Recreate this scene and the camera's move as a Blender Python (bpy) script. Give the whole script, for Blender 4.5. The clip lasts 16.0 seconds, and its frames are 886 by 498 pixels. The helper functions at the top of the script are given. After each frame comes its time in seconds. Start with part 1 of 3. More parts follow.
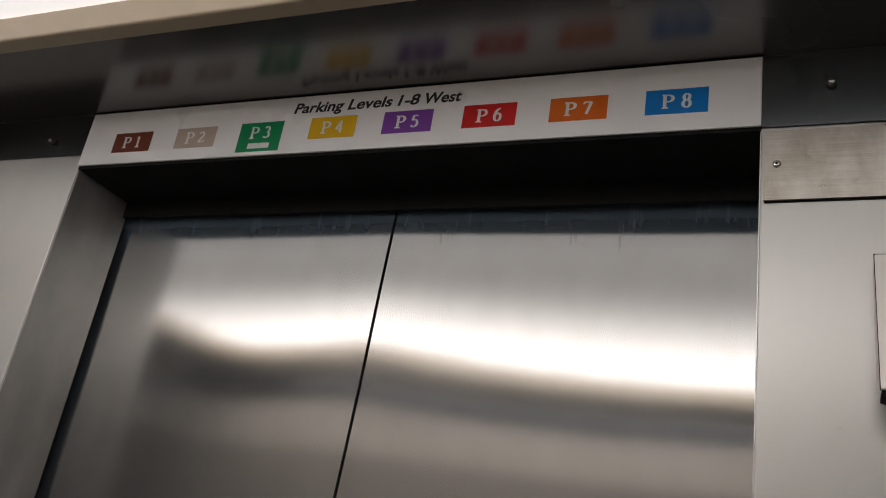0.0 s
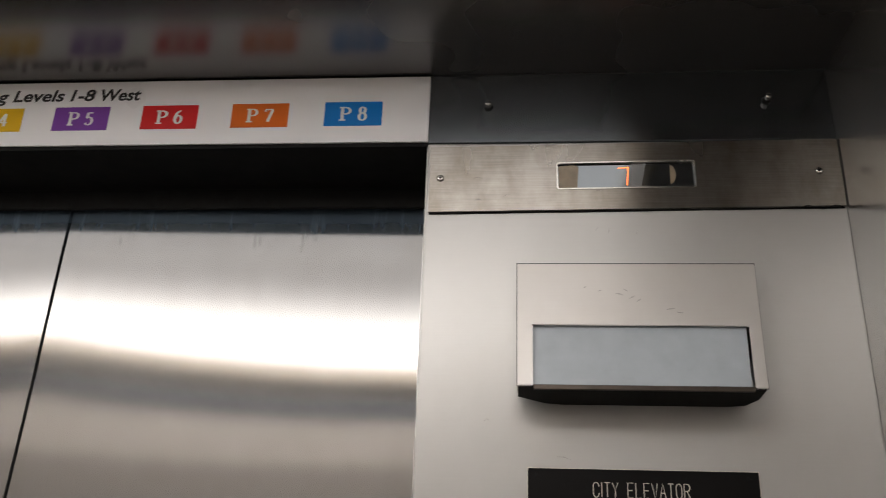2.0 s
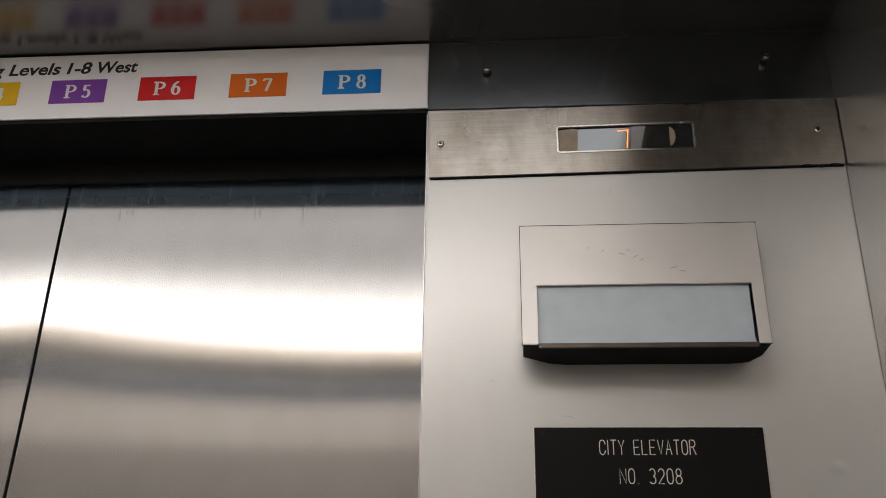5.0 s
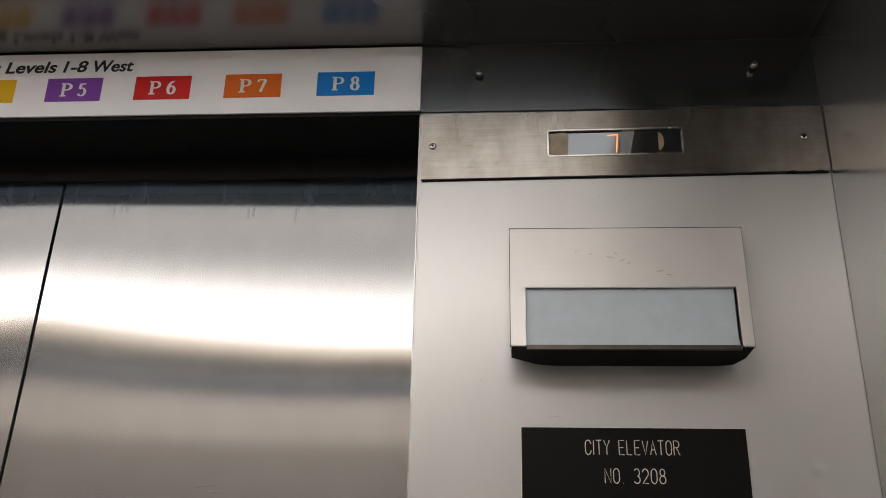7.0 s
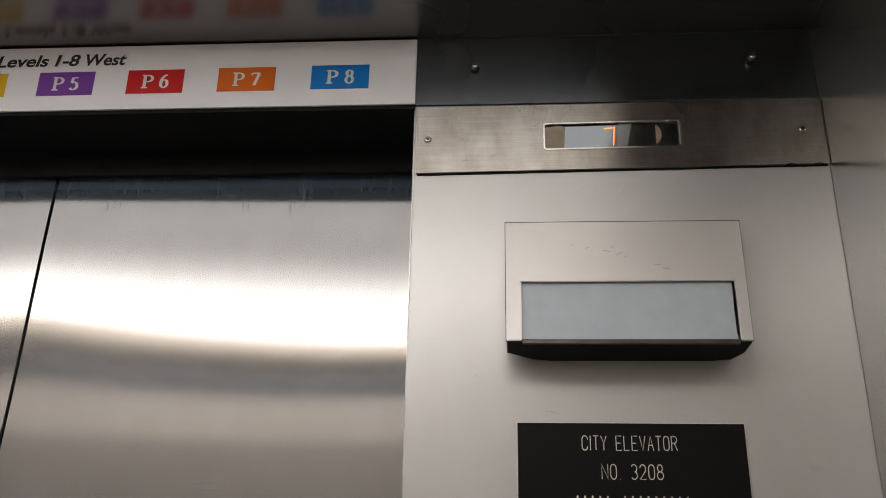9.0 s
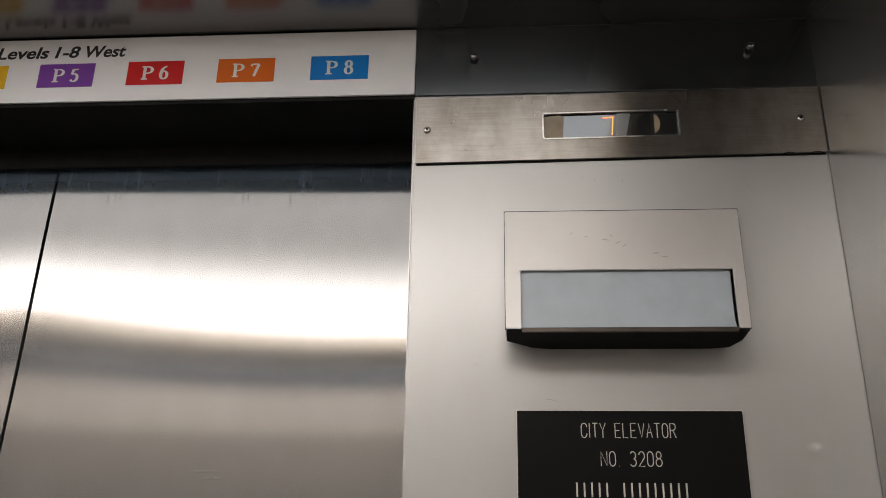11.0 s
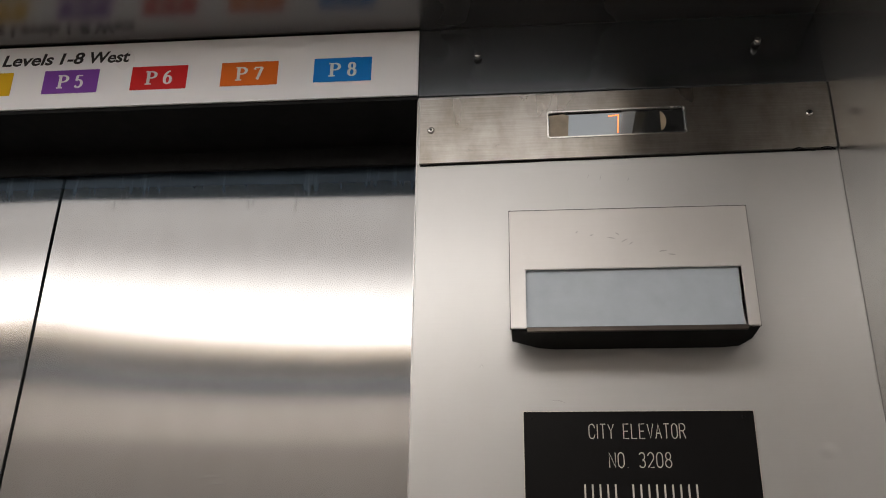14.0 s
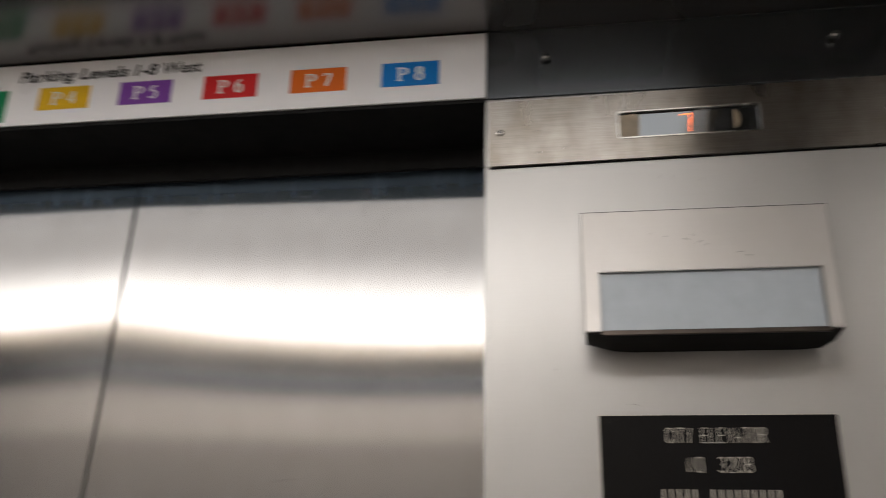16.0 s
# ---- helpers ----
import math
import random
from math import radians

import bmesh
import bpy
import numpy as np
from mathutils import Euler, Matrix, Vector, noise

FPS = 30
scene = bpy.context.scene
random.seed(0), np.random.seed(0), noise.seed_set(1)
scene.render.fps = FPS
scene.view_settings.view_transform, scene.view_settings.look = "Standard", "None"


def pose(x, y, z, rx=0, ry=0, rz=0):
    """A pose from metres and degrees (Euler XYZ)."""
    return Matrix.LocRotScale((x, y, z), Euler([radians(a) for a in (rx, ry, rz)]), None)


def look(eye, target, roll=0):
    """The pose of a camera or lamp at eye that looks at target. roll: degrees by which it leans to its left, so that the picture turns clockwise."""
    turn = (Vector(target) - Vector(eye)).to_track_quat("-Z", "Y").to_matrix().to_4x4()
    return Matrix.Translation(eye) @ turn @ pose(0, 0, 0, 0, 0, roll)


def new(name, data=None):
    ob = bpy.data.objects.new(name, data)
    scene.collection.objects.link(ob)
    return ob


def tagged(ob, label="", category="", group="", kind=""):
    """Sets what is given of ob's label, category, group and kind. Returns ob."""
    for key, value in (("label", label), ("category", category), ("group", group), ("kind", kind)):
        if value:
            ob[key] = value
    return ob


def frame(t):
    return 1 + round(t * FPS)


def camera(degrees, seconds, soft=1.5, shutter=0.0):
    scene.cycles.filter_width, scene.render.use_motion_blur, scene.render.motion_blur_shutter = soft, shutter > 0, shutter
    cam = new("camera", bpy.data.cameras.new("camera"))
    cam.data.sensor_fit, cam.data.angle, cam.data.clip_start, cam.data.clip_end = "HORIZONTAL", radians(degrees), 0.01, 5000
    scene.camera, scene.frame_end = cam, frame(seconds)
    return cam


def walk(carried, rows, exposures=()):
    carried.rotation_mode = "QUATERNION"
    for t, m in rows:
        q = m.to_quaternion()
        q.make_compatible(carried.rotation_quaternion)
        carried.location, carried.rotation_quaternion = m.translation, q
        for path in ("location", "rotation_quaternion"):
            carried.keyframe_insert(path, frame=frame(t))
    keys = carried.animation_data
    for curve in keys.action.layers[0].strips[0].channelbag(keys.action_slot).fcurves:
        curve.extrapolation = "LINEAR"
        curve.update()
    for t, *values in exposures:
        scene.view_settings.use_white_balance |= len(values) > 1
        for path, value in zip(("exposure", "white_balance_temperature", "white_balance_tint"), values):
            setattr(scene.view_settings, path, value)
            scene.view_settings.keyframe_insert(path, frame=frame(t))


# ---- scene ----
cam = camera(53.2, 16.0, soft=0.95, shutter=0.5)

PATH = [
    (0, (0.597, -0.953, 1.542), (-0.188, 0.72, 2.306), 9.7),
    (0.5, (0.609, -0.959, 1.532), (-0.191, 0.693, 2.326), 9.2),
    (1, (0.619, -0.956, 1.541), (-0.193, 0.693, 2.33), 8.5),
    (1.1, (0.613, -0.97, 1.55), (-0.172, 0.695, 2.331), 7.7),
    (1.2, (0.604, -0.986, 1.563), (-0.067, 0.722, 2.359), 6.4),
    (1.3, (0.608, -0.999, 1.578), (0.053, 0.751, 2.371), 5.5),
    (1.4, (0.614, -1.005, 1.593), (0.233, 0.799, 2.369), 4.0),
    (1.5, (0.628, -0.995, 1.606), (0.285, 0.829, 2.358), 4.2),
    (1.6, (0.646, -1.0, 1.584), (0.364, 0.83, 2.346), 3.6),
    (1.7, (0.652, -0.99, 1.577), (0.39, 0.835, 2.351), 3.4),
    (2, (0.649, -0.99, 1.57), (0.479, 0.848, 2.34), 2.0),
    (2.5, (0.652, -0.995, 1.575), (0.512, 0.837, 2.364), 1.0),
    (3, (0.649, -0.99, 1.562), (0.51, 0.845, 2.346), 0.7),
    (3.5, (0.653, -0.979, 1.55), (0.504, 0.863, 2.313), 0.5),
    (4, (0.644, -0.973, 1.546), (0.489, 0.873, 2.3), 0.4),
    (6.5, (0.632, -0.999, 1.539), (0.498, 0.854, 2.281), 1.4),
    (7, (0.639, -0.998, 1.542), (0.505, 0.856, 2.282), 1.2),
    (7.5, (0.64, -0.996, 1.544), (0.511, 0.858, 2.283), 1.2),
    (8, (0.647, -0.988, 1.54), (0.512, 0.863, 2.285), 1.3),
    (8.5, (0.648, -0.986, 1.542), (0.512, 0.868, 2.28), 1.1),
    (9, (0.644, -0.985, 1.54), (0.51, 0.868, 2.279), 1.1),
    (11.5, (0.648, -0.988, 1.534), (0.508, 0.871, 2.257), 0.8),
    (12, (0.656, -0.985, 1.532), (0.503, 0.87, 2.263), 0.7),
    (12.5, (0.657, -0.976, 1.525), (0.498, 0.871, 2.274), 0.6),
    (13, (0.654, -0.976, 1.531), (0.487, 0.873, 2.275), 0.5),
    (13.5, (0.653, -0.976, 1.531), (0.482, 0.87, 2.28), 0.5),
    (14, (0.658, -0.973, 1.527), (0.487, 0.875, 2.274), 0.7),
    (14.5, (0.657, -0.966, 1.518), (0.479, 0.887, 2.247), 0.6),
    (15, (0.658, -0.962, 1.521), (0.471, 0.885, 2.264), 0.9),
    (15.5, (0.652, -0.961, 1.526), (0.466, 0.883, 2.276), 0.9),
    (15.7, (0.655, -0.961, 1.527), (0.457, 0.881, 2.28), 1.0),
    (15.9, (0.627, -0.987, 1.544), (0.415, 0.868, 2.264), 0.7),
    (16, (0.64, -0.978, 1.534), (0.344, 0.857, 2.272), 1.4),
]
walk(cam, [(t, look(eye, target, roll)) for t, eye, target, roll in PATH],
     exposures=[(0, 0.05), (1.1, 0.1), (1.8, 0.58), (16.0, 0.58)])

# ---- world and light ----
world = bpy.data.worlds.new("dark_shaft")
scene.world = world
world.use_nodes = True
world.node_tree.nodes["Background"].inputs[0].default_value = (0.02, 0.02, 0.022, 1)
world.node_tree.nodes["Background"].inputs[1].default_value = 0.3
LIGHT = 3.9        # strength of the luminous ceiling panel where its painted glow peaks

# ---- sizes (metres) ----
HALF_W = 1.04      # right wall
LEFT_W = 1.55      # left wall, to the left of the middle of the doors
OPEN = 0.5335      # half width of the door opening
HEAD = 2.134       # underside of the door header
CEIL = 2.234       # underside of the ceiling soffit
BACK = -1.48      # back wall
DOOR_Y = 0.140     # cab face of the door panels
LIP = 0.188        # width of the soffit along the walls
LIP_SIDE = 0.19
LIP_BACK = 0.085


# ---- materials ----
def base_mat(name):
    m = bpy.data.materials.new(name)
    m.use_nodes = True
    nt = m.node_tree
    return m, nt, nt.nodes["Principled BSDF"]


def coords(nt, scale):
    tc = nt.nodes.new("ShaderNodeTexCoord")
    mp = nt.nodes.new("ShaderNodeMapping")
    mp.inputs["Scale"].default_value = scale
    nt.links.new(tc.outputs["Object"], mp.inputs["Vector"])
    return mp.outputs["Vector"]


def noise_tex(nt, scale, detail=4.0, stretch=(1, 1, 1), rough=0.55):
    n = nt.nodes.new("ShaderNodeTexNoise")
    n.inputs["Scale"].default_value = scale
    n.inputs["Detail"].default_value = detail
    n.inputs["Roughness"].default_value = rough
    nt.links.new(coords(nt, stretch), n.inputs["Vector"])
    return n.outputs["Fac"]


def remap(nt, fac, lo, hi, a=0.3, b=0.7):
    r = nt.nodes.new("ShaderNodeMapRange")
    r.inputs["From Min"].default_value, r.inputs["From Max"].default_value = a, b
    r.inputs["To Min"].default_value, r.inputs["To Max"].default_value = lo, hi
    nt.links.new(fac, r.inputs["Value"])
    return r.outputs["Result"]


def mix_colour(nt, fac, a, b):
    r = nt.nodes.new("ShaderNodeMix")
    r.data_type = "RGBA"
    nt.links.new(fac, r.inputs[0])
    r.inputs[6].default_value, r.inputs[7].default_value = (*a, 1), (*b, 1)
    return r.outputs[2]


def bump(nt, bsdf, fac, strength, distance=0.001):
    b = nt.nodes.new("ShaderNodeBump")
    b.inputs["Strength"].default_value = strength
    b.inputs["Distance"].default_value = distance
    nt.links.new(fac, b.inputs["Height"])
    nt.links.new(b.outputs["Normal"], bsdf.inputs["Normal"])


def steel(name, colour, rough, aniso=0.6, grain=0.05, spread=0.05, tone=0.97, dust=0.0, dust_top=None, film_colour=(0.55, 0.53, 0.5), stain=0.06, turn=0.25):
    """Horizontally brushed stainless steel, with smears and faint vertical wipe marks."""
    m, nt, p = base_mat(name)
    p.inputs["Metallic"].default_value = 1.0
    dark = tuple(c * tone for c in colour)
    streak = noise_tex(nt, 60.0, 5.0, (0.25, 0.25, 12.0))
    clean = mix_colour(nt, remap(nt, streak, 0, 1), dark, colour)
    worn = nt.nodes.new("ShaderNodeMix")      # cloudy stains and finger marks
    worn.data_type, worn.blend_type = "RGBA", "MULTIPLY"
    worn.inputs[0].default_value = 1.0
    nt.links.new(clean, worn.inputs[6])
    blot = noise_tex(nt, 22.0, 8.0, (1.0, 1.0, 0.6), 0.65)
    nt.links.new(mix_colour(nt, remap(nt, blot, 0, 1, 0.32, 0.62), (1 - stain, 1 - 1.1 * stain, 1 - 1.25 * stain), (1, 1, 1)), worn.inputs[7])
    nt.links.new(worn.outputs[2], p.inputs["Base Color"])
    smear = noise_tex(nt, 4.0, 6.0, (1.0, 1.0, 0.45))
    p.inputs["Roughness"].default_value = rough
    if spread > 0:
        nt.links.new(remap(nt, smear, rough - spread, rough + spread, 0.1, 0.9), p.inputs["Roughness"])
    p.inputs["Anisotropic"].default_value = aniso
    p.inputs["Anisotropic Rotation"].default_value = turn
    tan = nt.nodes.new("ShaderNodeTangent")
    tan.direction_type = "UV_MAP"
    tan.uv_map = "UVMap"
    nt.links.new(tan.outputs["Tangent"], p.inputs["Tangent"])
    bump(nt, p, streak, grain, 0.0004)
    if dust:
        film = nt.nodes.new("ShaderNodeBsdfDiffuse")
        film.inputs["Color"].default_value = (*film_colour, 1)
        fac = nt.nodes.new("ShaderNodeMath")
        fac.operation = "MULTIPLY_ADD"
        if dust_top:    # dried drips and an even diffuse band down the top of the sheet
            drips = remap(nt, noise_tex(nt, 30.0, 6.0, (2.2, 1.0, 0.22), 0.7), 0.0, 1.0, 0.55, 0.74)
            sep = nt.nodes.new("ShaderNodeSeparateXYZ")
            nt.links.new(coords(nt, (1, 1, 1)), sep.inputs[0])
            band = remap(nt, sep.outputs["Z"], 0.0, 1.0, dust_top[0], dust_top[1])
            nt.links.new(drips, fac.inputs[0])
            fac.inputs[1].default_value, fac.inputs[2].default_value = 0.14, 0.16
            cut = nt.nodes.new("ShaderNodeMath")
            cut.operation = "MULTIPLY_ADD"
            nt.links.new(fac.outputs[0], cut.inputs[0])
            nt.links.new(band, cut.inputs[1])
            cut.inputs[2].default_value = dust
            fac = cut
        else:           # wiped, cloudy film
            nt.links.new(remap(nt, noise_tex(nt, 7.0, 7.0, (1.0, 1.0, 0.5)), 0.65, 1.35), fac.inputs[0])
            fac.inputs[1].default_value = dust
            fac.inputs[2].default_value = 0.0
        mx = nt.nodes.new("ShaderNodeMixShader")
        nt.links.new(fac.outputs[0], mx.inputs[0])
        nt.links.new(p.outputs[0], mx.inputs[1])
        nt.links.new(film.outputs[0], mx.inputs[2])
        nt.links.new(mx.outputs[0], nt.nodes["Material Output"].inputs["Surface"])
    return m


def plain(name, colour, rough=0.5, metal=0.0, vary=0.12, scale=30.0, relief=0.05, spec=0.5):
    m, nt, p = base_mat(name)
    n = noise_tex(nt, scale, 5.0)
    lo = tuple(c * (1 - vary) for c in colour)
    nt.links.new(mix_colour(nt, remap(nt, n, 0, 1), lo, colour), p.inputs["Base Color"])
    n2 = noise_tex(nt, scale * 0.2, 4.0)
    nt.links.new(remap(nt, n2, max(rough - 0.06, 0.02), rough + 0.06), p.inputs["Roughness"])
    p.inputs["Metallic"].default_value = metal
    p.inputs["Specular IOR Level"].default_value = spec
    if relief:
        bump(nt, p, n, relief, 0.0006)
    return m


def glowing(name, colour, strength):
    m, nt, p = base_mat(name)
    p.inputs["Base Color"].default_value = (*[min(c, 0.8) for c in colour], 1)
    p.inputs["Emission Color"].default_value = (*colour, 1)
    p.inputs["Emission Strength"].default_value = strength
    return m


STEEL_DOOR = steel("steel_door", (0.325, 0.317, 0.308), 0.13, 0.85, 0.004, 0.02, 0.985, 0.05, (2.03, 2.085), (0.3, 0.42, 0.55), 0.06, 0.0)
STEEL_PANEL = steel("steel_panel", (0.47, 0.465, 0.45), 0.38, 0.3, 0.006, 0.0, 0.96, 0.44, None, (0.6, 0.59, 0.57), 0.03, 0.0)
STEEL_JAMB = steel("steel_jamb", (0.5, 0.49, 0.475), 0.26, 0.5, 0.004, 0.02, 0.97, 0.3, None, (0.6, 0.58, 0.56), 0.04)
STEEL_STRIP = steel("steel_strip", (0.2, 0.22, 0.238), 0.19, 0.85, 0.004, 0.02, 0.9, 0.0, None, (0.36, 0.43, 0.5))
STEEL_STRIP_DARK = steel("steel_strip_dark", (0.09, 0.098, 0.11), 0.22, 0.3, 0.012, 0.02)
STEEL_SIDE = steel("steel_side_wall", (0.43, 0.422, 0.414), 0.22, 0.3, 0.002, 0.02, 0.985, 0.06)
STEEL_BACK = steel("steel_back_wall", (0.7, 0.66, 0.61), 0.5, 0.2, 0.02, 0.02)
STEEL_PLATE = steel("steel_plate_coarse", (0.43, 0.404, 0.37), 0.28, 0.85, 0.03, 0.03, 0.8, 0.0, None, (0.5, 0.47, 0.43), 0.3)
STEEL_BOX = steel("steel_housing", (0.66, 0.635, 0.605), 0.42, 0.2, 0.01, 0.0, 0.97, 0.45, None, (0.7, 0.67, 0.635))
BRONZE = plain("dark_brown_gloss", (0.02, 0.016, 0.013), 0.24, 0.0, 0.15, 6.0, 0.0)
BRONZE.node_tree.nodes["Principled BSDF"].inputs["IOR"].default_value = 2.35
BEIGE = plain("beige_paint", (0.55, 0.45, 0.33), 0.35, 0.0, 0.08, 25.0, 0.03)
LAMINATE_LIGHT = plain("light_taupe_laminate", (0.72, 0.66, 0.6), 0.35, 0.0, 0.08, 6.0, 0.0)
LAMINATE_MID = plain("taupe_laminate", (0.43, 0.388, 0.348), 0.4, 0.0, 0.12, 8.0, 0.0)
LAMINATE_DARK = plain("dark_taupe_laminate", (0.11, 0.092, 0.078), 0.4, 0.0, 0.2, 12.0, 0.0)
FLOOR_MAT = plain("speckled_vinyl", (0.22, 0.2, 0.18), 0.5, 0.0, 0.4, 120.0, 0.05)
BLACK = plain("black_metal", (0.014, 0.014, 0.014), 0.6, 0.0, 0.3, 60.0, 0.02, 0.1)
STOP_DARK = plain("dark_stop", (0.05, 0.048, 0.045), 0.9, 0.0, 0.3, 20.0, 0.1)
SIGN_WHITE = plain("sign_white", (0.87, 0.87, 0.885), 0.3, 0.0, 0.03, 12.0, 0.01)
INK = plain("black_ink", (0.012, 0.011, 0.012), 0.4, 0.0, 0.1, 60.0, 0.0)
LETTER = plain("white_letter", (0.8, 0.8, 0.78), 0.4, 0.0, 0.04, 60.0, 0.0)
ENGRAVED = plain("engraved_cream", (0.75, 0.7, 0.6), 0.6, 0.0, 0.25, 200.0, 0.0)
PLATE_BLACK = plain("black_engraving_plastic", (0.008, 0.0075, 0.0075), 0.3, 0.0, 0.06, 8.0, 0.0, 0.12)
LENS = plain("frosted_lens", (0.43, 0.475, 0.51), 0.4, 0.0, 0.1, 40.0, 0.01)
CHROME = plain("screw_steel", (0.7, 0.68, 0.64), 0.22, 1.0, 0.15, 200.0, 0.0)
PALE = plain("dried_drip", (0.78, 0.8, 0.82), 0.6, 0.0, 0.2, 200.0, 0.0)
BEIGE_TINT = plain("beige_tint", (0.6, 0.48, 0.33), 0.5, 0.0, 0.3, 60.0, 0.0)
GRIME = plain("grey_grime", (0.1, 0.09, 0.08), 0.7, 0.0, 0.3, 200.0, 0.0)
for _m, _cover in ((PALE, 0.22), (BEIGE_TINT, 0.5), (GRIME, 0.3)):      # thin, see-through dirt and tints
    _nt = _m.node_tree
    _mix = _nt.nodes.new("ShaderNodeMixShader")
    _mix.inputs[0].default_value = _cover
    _nt.links.new(_nt.nodes.new("ShaderNodeBsdfTransparent").outputs[0], _mix.inputs[1])
    _nt.links.new(_nt.nodes["Principled BSDF"].outputs[0], _mix.inputs[2])
    _nt.links.new(_mix.outputs[0], _nt.nodes["Material Output"].inputs["Surface"])
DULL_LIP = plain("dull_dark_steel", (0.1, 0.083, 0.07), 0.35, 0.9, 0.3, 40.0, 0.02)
RUBBER = plain("black_rubber", (0.02, 0.02, 0.02), 0.7, 0.0, 0.2, 80.0, 0.05)
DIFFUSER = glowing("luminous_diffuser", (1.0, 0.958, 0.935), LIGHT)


def painted_glow(m, glow_bands, low):
    """Paints a brighter band into the diffuser's emission, with no tube behind it: (axis, place from the panel's
    middle, reach, strength).
    """
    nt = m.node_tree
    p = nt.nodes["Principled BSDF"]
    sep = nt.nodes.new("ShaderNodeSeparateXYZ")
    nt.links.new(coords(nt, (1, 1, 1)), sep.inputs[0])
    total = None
    for axis, place, reach, strength in glow_bands:
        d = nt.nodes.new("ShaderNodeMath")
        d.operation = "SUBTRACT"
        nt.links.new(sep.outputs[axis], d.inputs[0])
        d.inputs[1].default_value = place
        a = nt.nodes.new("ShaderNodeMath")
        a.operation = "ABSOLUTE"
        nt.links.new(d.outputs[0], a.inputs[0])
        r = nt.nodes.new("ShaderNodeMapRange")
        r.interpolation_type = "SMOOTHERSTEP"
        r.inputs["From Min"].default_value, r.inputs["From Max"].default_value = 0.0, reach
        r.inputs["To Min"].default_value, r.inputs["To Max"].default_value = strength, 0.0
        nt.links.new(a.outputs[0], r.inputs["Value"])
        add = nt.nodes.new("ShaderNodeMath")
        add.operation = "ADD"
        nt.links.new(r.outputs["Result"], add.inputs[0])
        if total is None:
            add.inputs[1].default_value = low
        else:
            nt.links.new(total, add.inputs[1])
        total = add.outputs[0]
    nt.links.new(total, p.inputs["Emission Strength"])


# glow painted strongest towards the back wall, fading to an even low level
painted_glow(DIFFUSER, (("Y", -0.45, 0.72, 0.7 * LIGHT), ("Y", -0.45, 0.28, 0.3 * LIGHT)), 0.76)
DIGIT = glowing("orange_led", (1.0, 0.16, 0.03), 2.2)
GLASS, _nt, _p = base_mat("tinted_window_glass")
_p.inputs["Base Color"].default_value = (0.22, 0.24, 0.255, 1)
_p.inputs["Metallic"].default_value = 1.0
_p.inputs["Roughness"].default_value = 0.1
_p.inputs["Transmission Weight"].default_value = 0.0
BLOCK_COLOURS = [("brown", (0.16, 0.035, 0.015)), ("tan", (0.5, 0.41, 0.35)), ("green", (0.0, 0.24, 0.09)),
                 ("yellow", (0.78, 0.47, 0.01)), ("purple", (0.2, 0.055, 0.36)), ("red", (0.62, 0.01, 0.012)),
                 ("orange", (0.74, 0.15, 0.01)), ("blue", (0.0, 0.2, 0.62))]
BLOCK = [plain(n + "_label", c, 0.32, 0.0, 0.05, 40.0, 0.0) for n, c in BLOCK_COLOURS]

# ---- mesh helpers ----
BASES = {}


def thing(name, base, label, category, group="", kind=""):
    ob = new(name)
    ob.empty_display_size = 0.05
    ob.location = base
    BASES[ob.name] = Vector(base)
    return tagged(ob, label, category, group, kind)


def with_uv(bm):
    uv = bm.loops.layers.uv.verify()
    uv_name = bm.loops.layers.uv.keys()[0]
    for f in bm.faces:
        n = f.normal
        a = max(range(3), key=lambda i: abs(n[i]))
        i, j = ((1, 2), (0, 2), (0, 1))[a]
        for l in f.loops:
            l[uv].uv = (l.vert.co[i], l.vert.co[j])
    return uv_name


def part(name, bm, material, parent=None, label="", base=None):
    """Links a bmesh built in world metres as one mesh object, under a thing or a part."""
    bm.normal_update()
    with_uv(bm)
    at = Vector(base) if base is not None else (BASES[parent.name] if parent else Vector())
    if at.length:
        bmesh.ops.translate(bm, vec=-at, verts=bm.verts)
    me = bpy.data.meshes.new(name)
    bm.to_mesh(me)
    bm.free()
    for layer in me.uv_layers:
        layer.name = "UVMap"
    me.materials.append(material)
    ob = new(name, me)
    BASES[ob.name] = at
    if parent:
        ob.parent = parent
        ob.location = at - BASES[parent.name]
    else:
        ob.location = at
    if label:
        tagged(ob, label)
    return ob


def box(x0, x1, y0, y1, z0, z1, bevel=0.0, seg=2, bm=None):
    bm = bm or bmesh.new()
    r = bmesh.ops.create_cube(bm, size=1.0)
    vs = r["verts"]
    for v in vs:
        v.co = Vector(((x0 + x1) / 2 + v.co.x * (x1 - x0), (y0 + y1) / 2 + v.co.y * (y1 - y0), (z0 + z1) / 2 + v.co.z * (z1 - z0)))
    if bevel:
        es = list({e for v in vs for e in v.link_edges})
        bmesh.ops.bevel(bm, geom=es, offset=bevel, segments=seg, profile=0.5, affect="EDGES")
    return bm


def rounded(x0, x1, z0, z1, r, n=5):
    out = []
    for cx, cz, a0 in ((x1 - r, z1 - r, 0), (x0 + r, z1 - r, 90), (x0 + r, z0 + r, 180), (x1 - r, z0 + r, 270)):
        for k in range(n + 1):
            a = radians(a0 + 90 * k / n)
            out.append((cx + r * math.cos(a), cz + r * math.sin(a)))
    return out


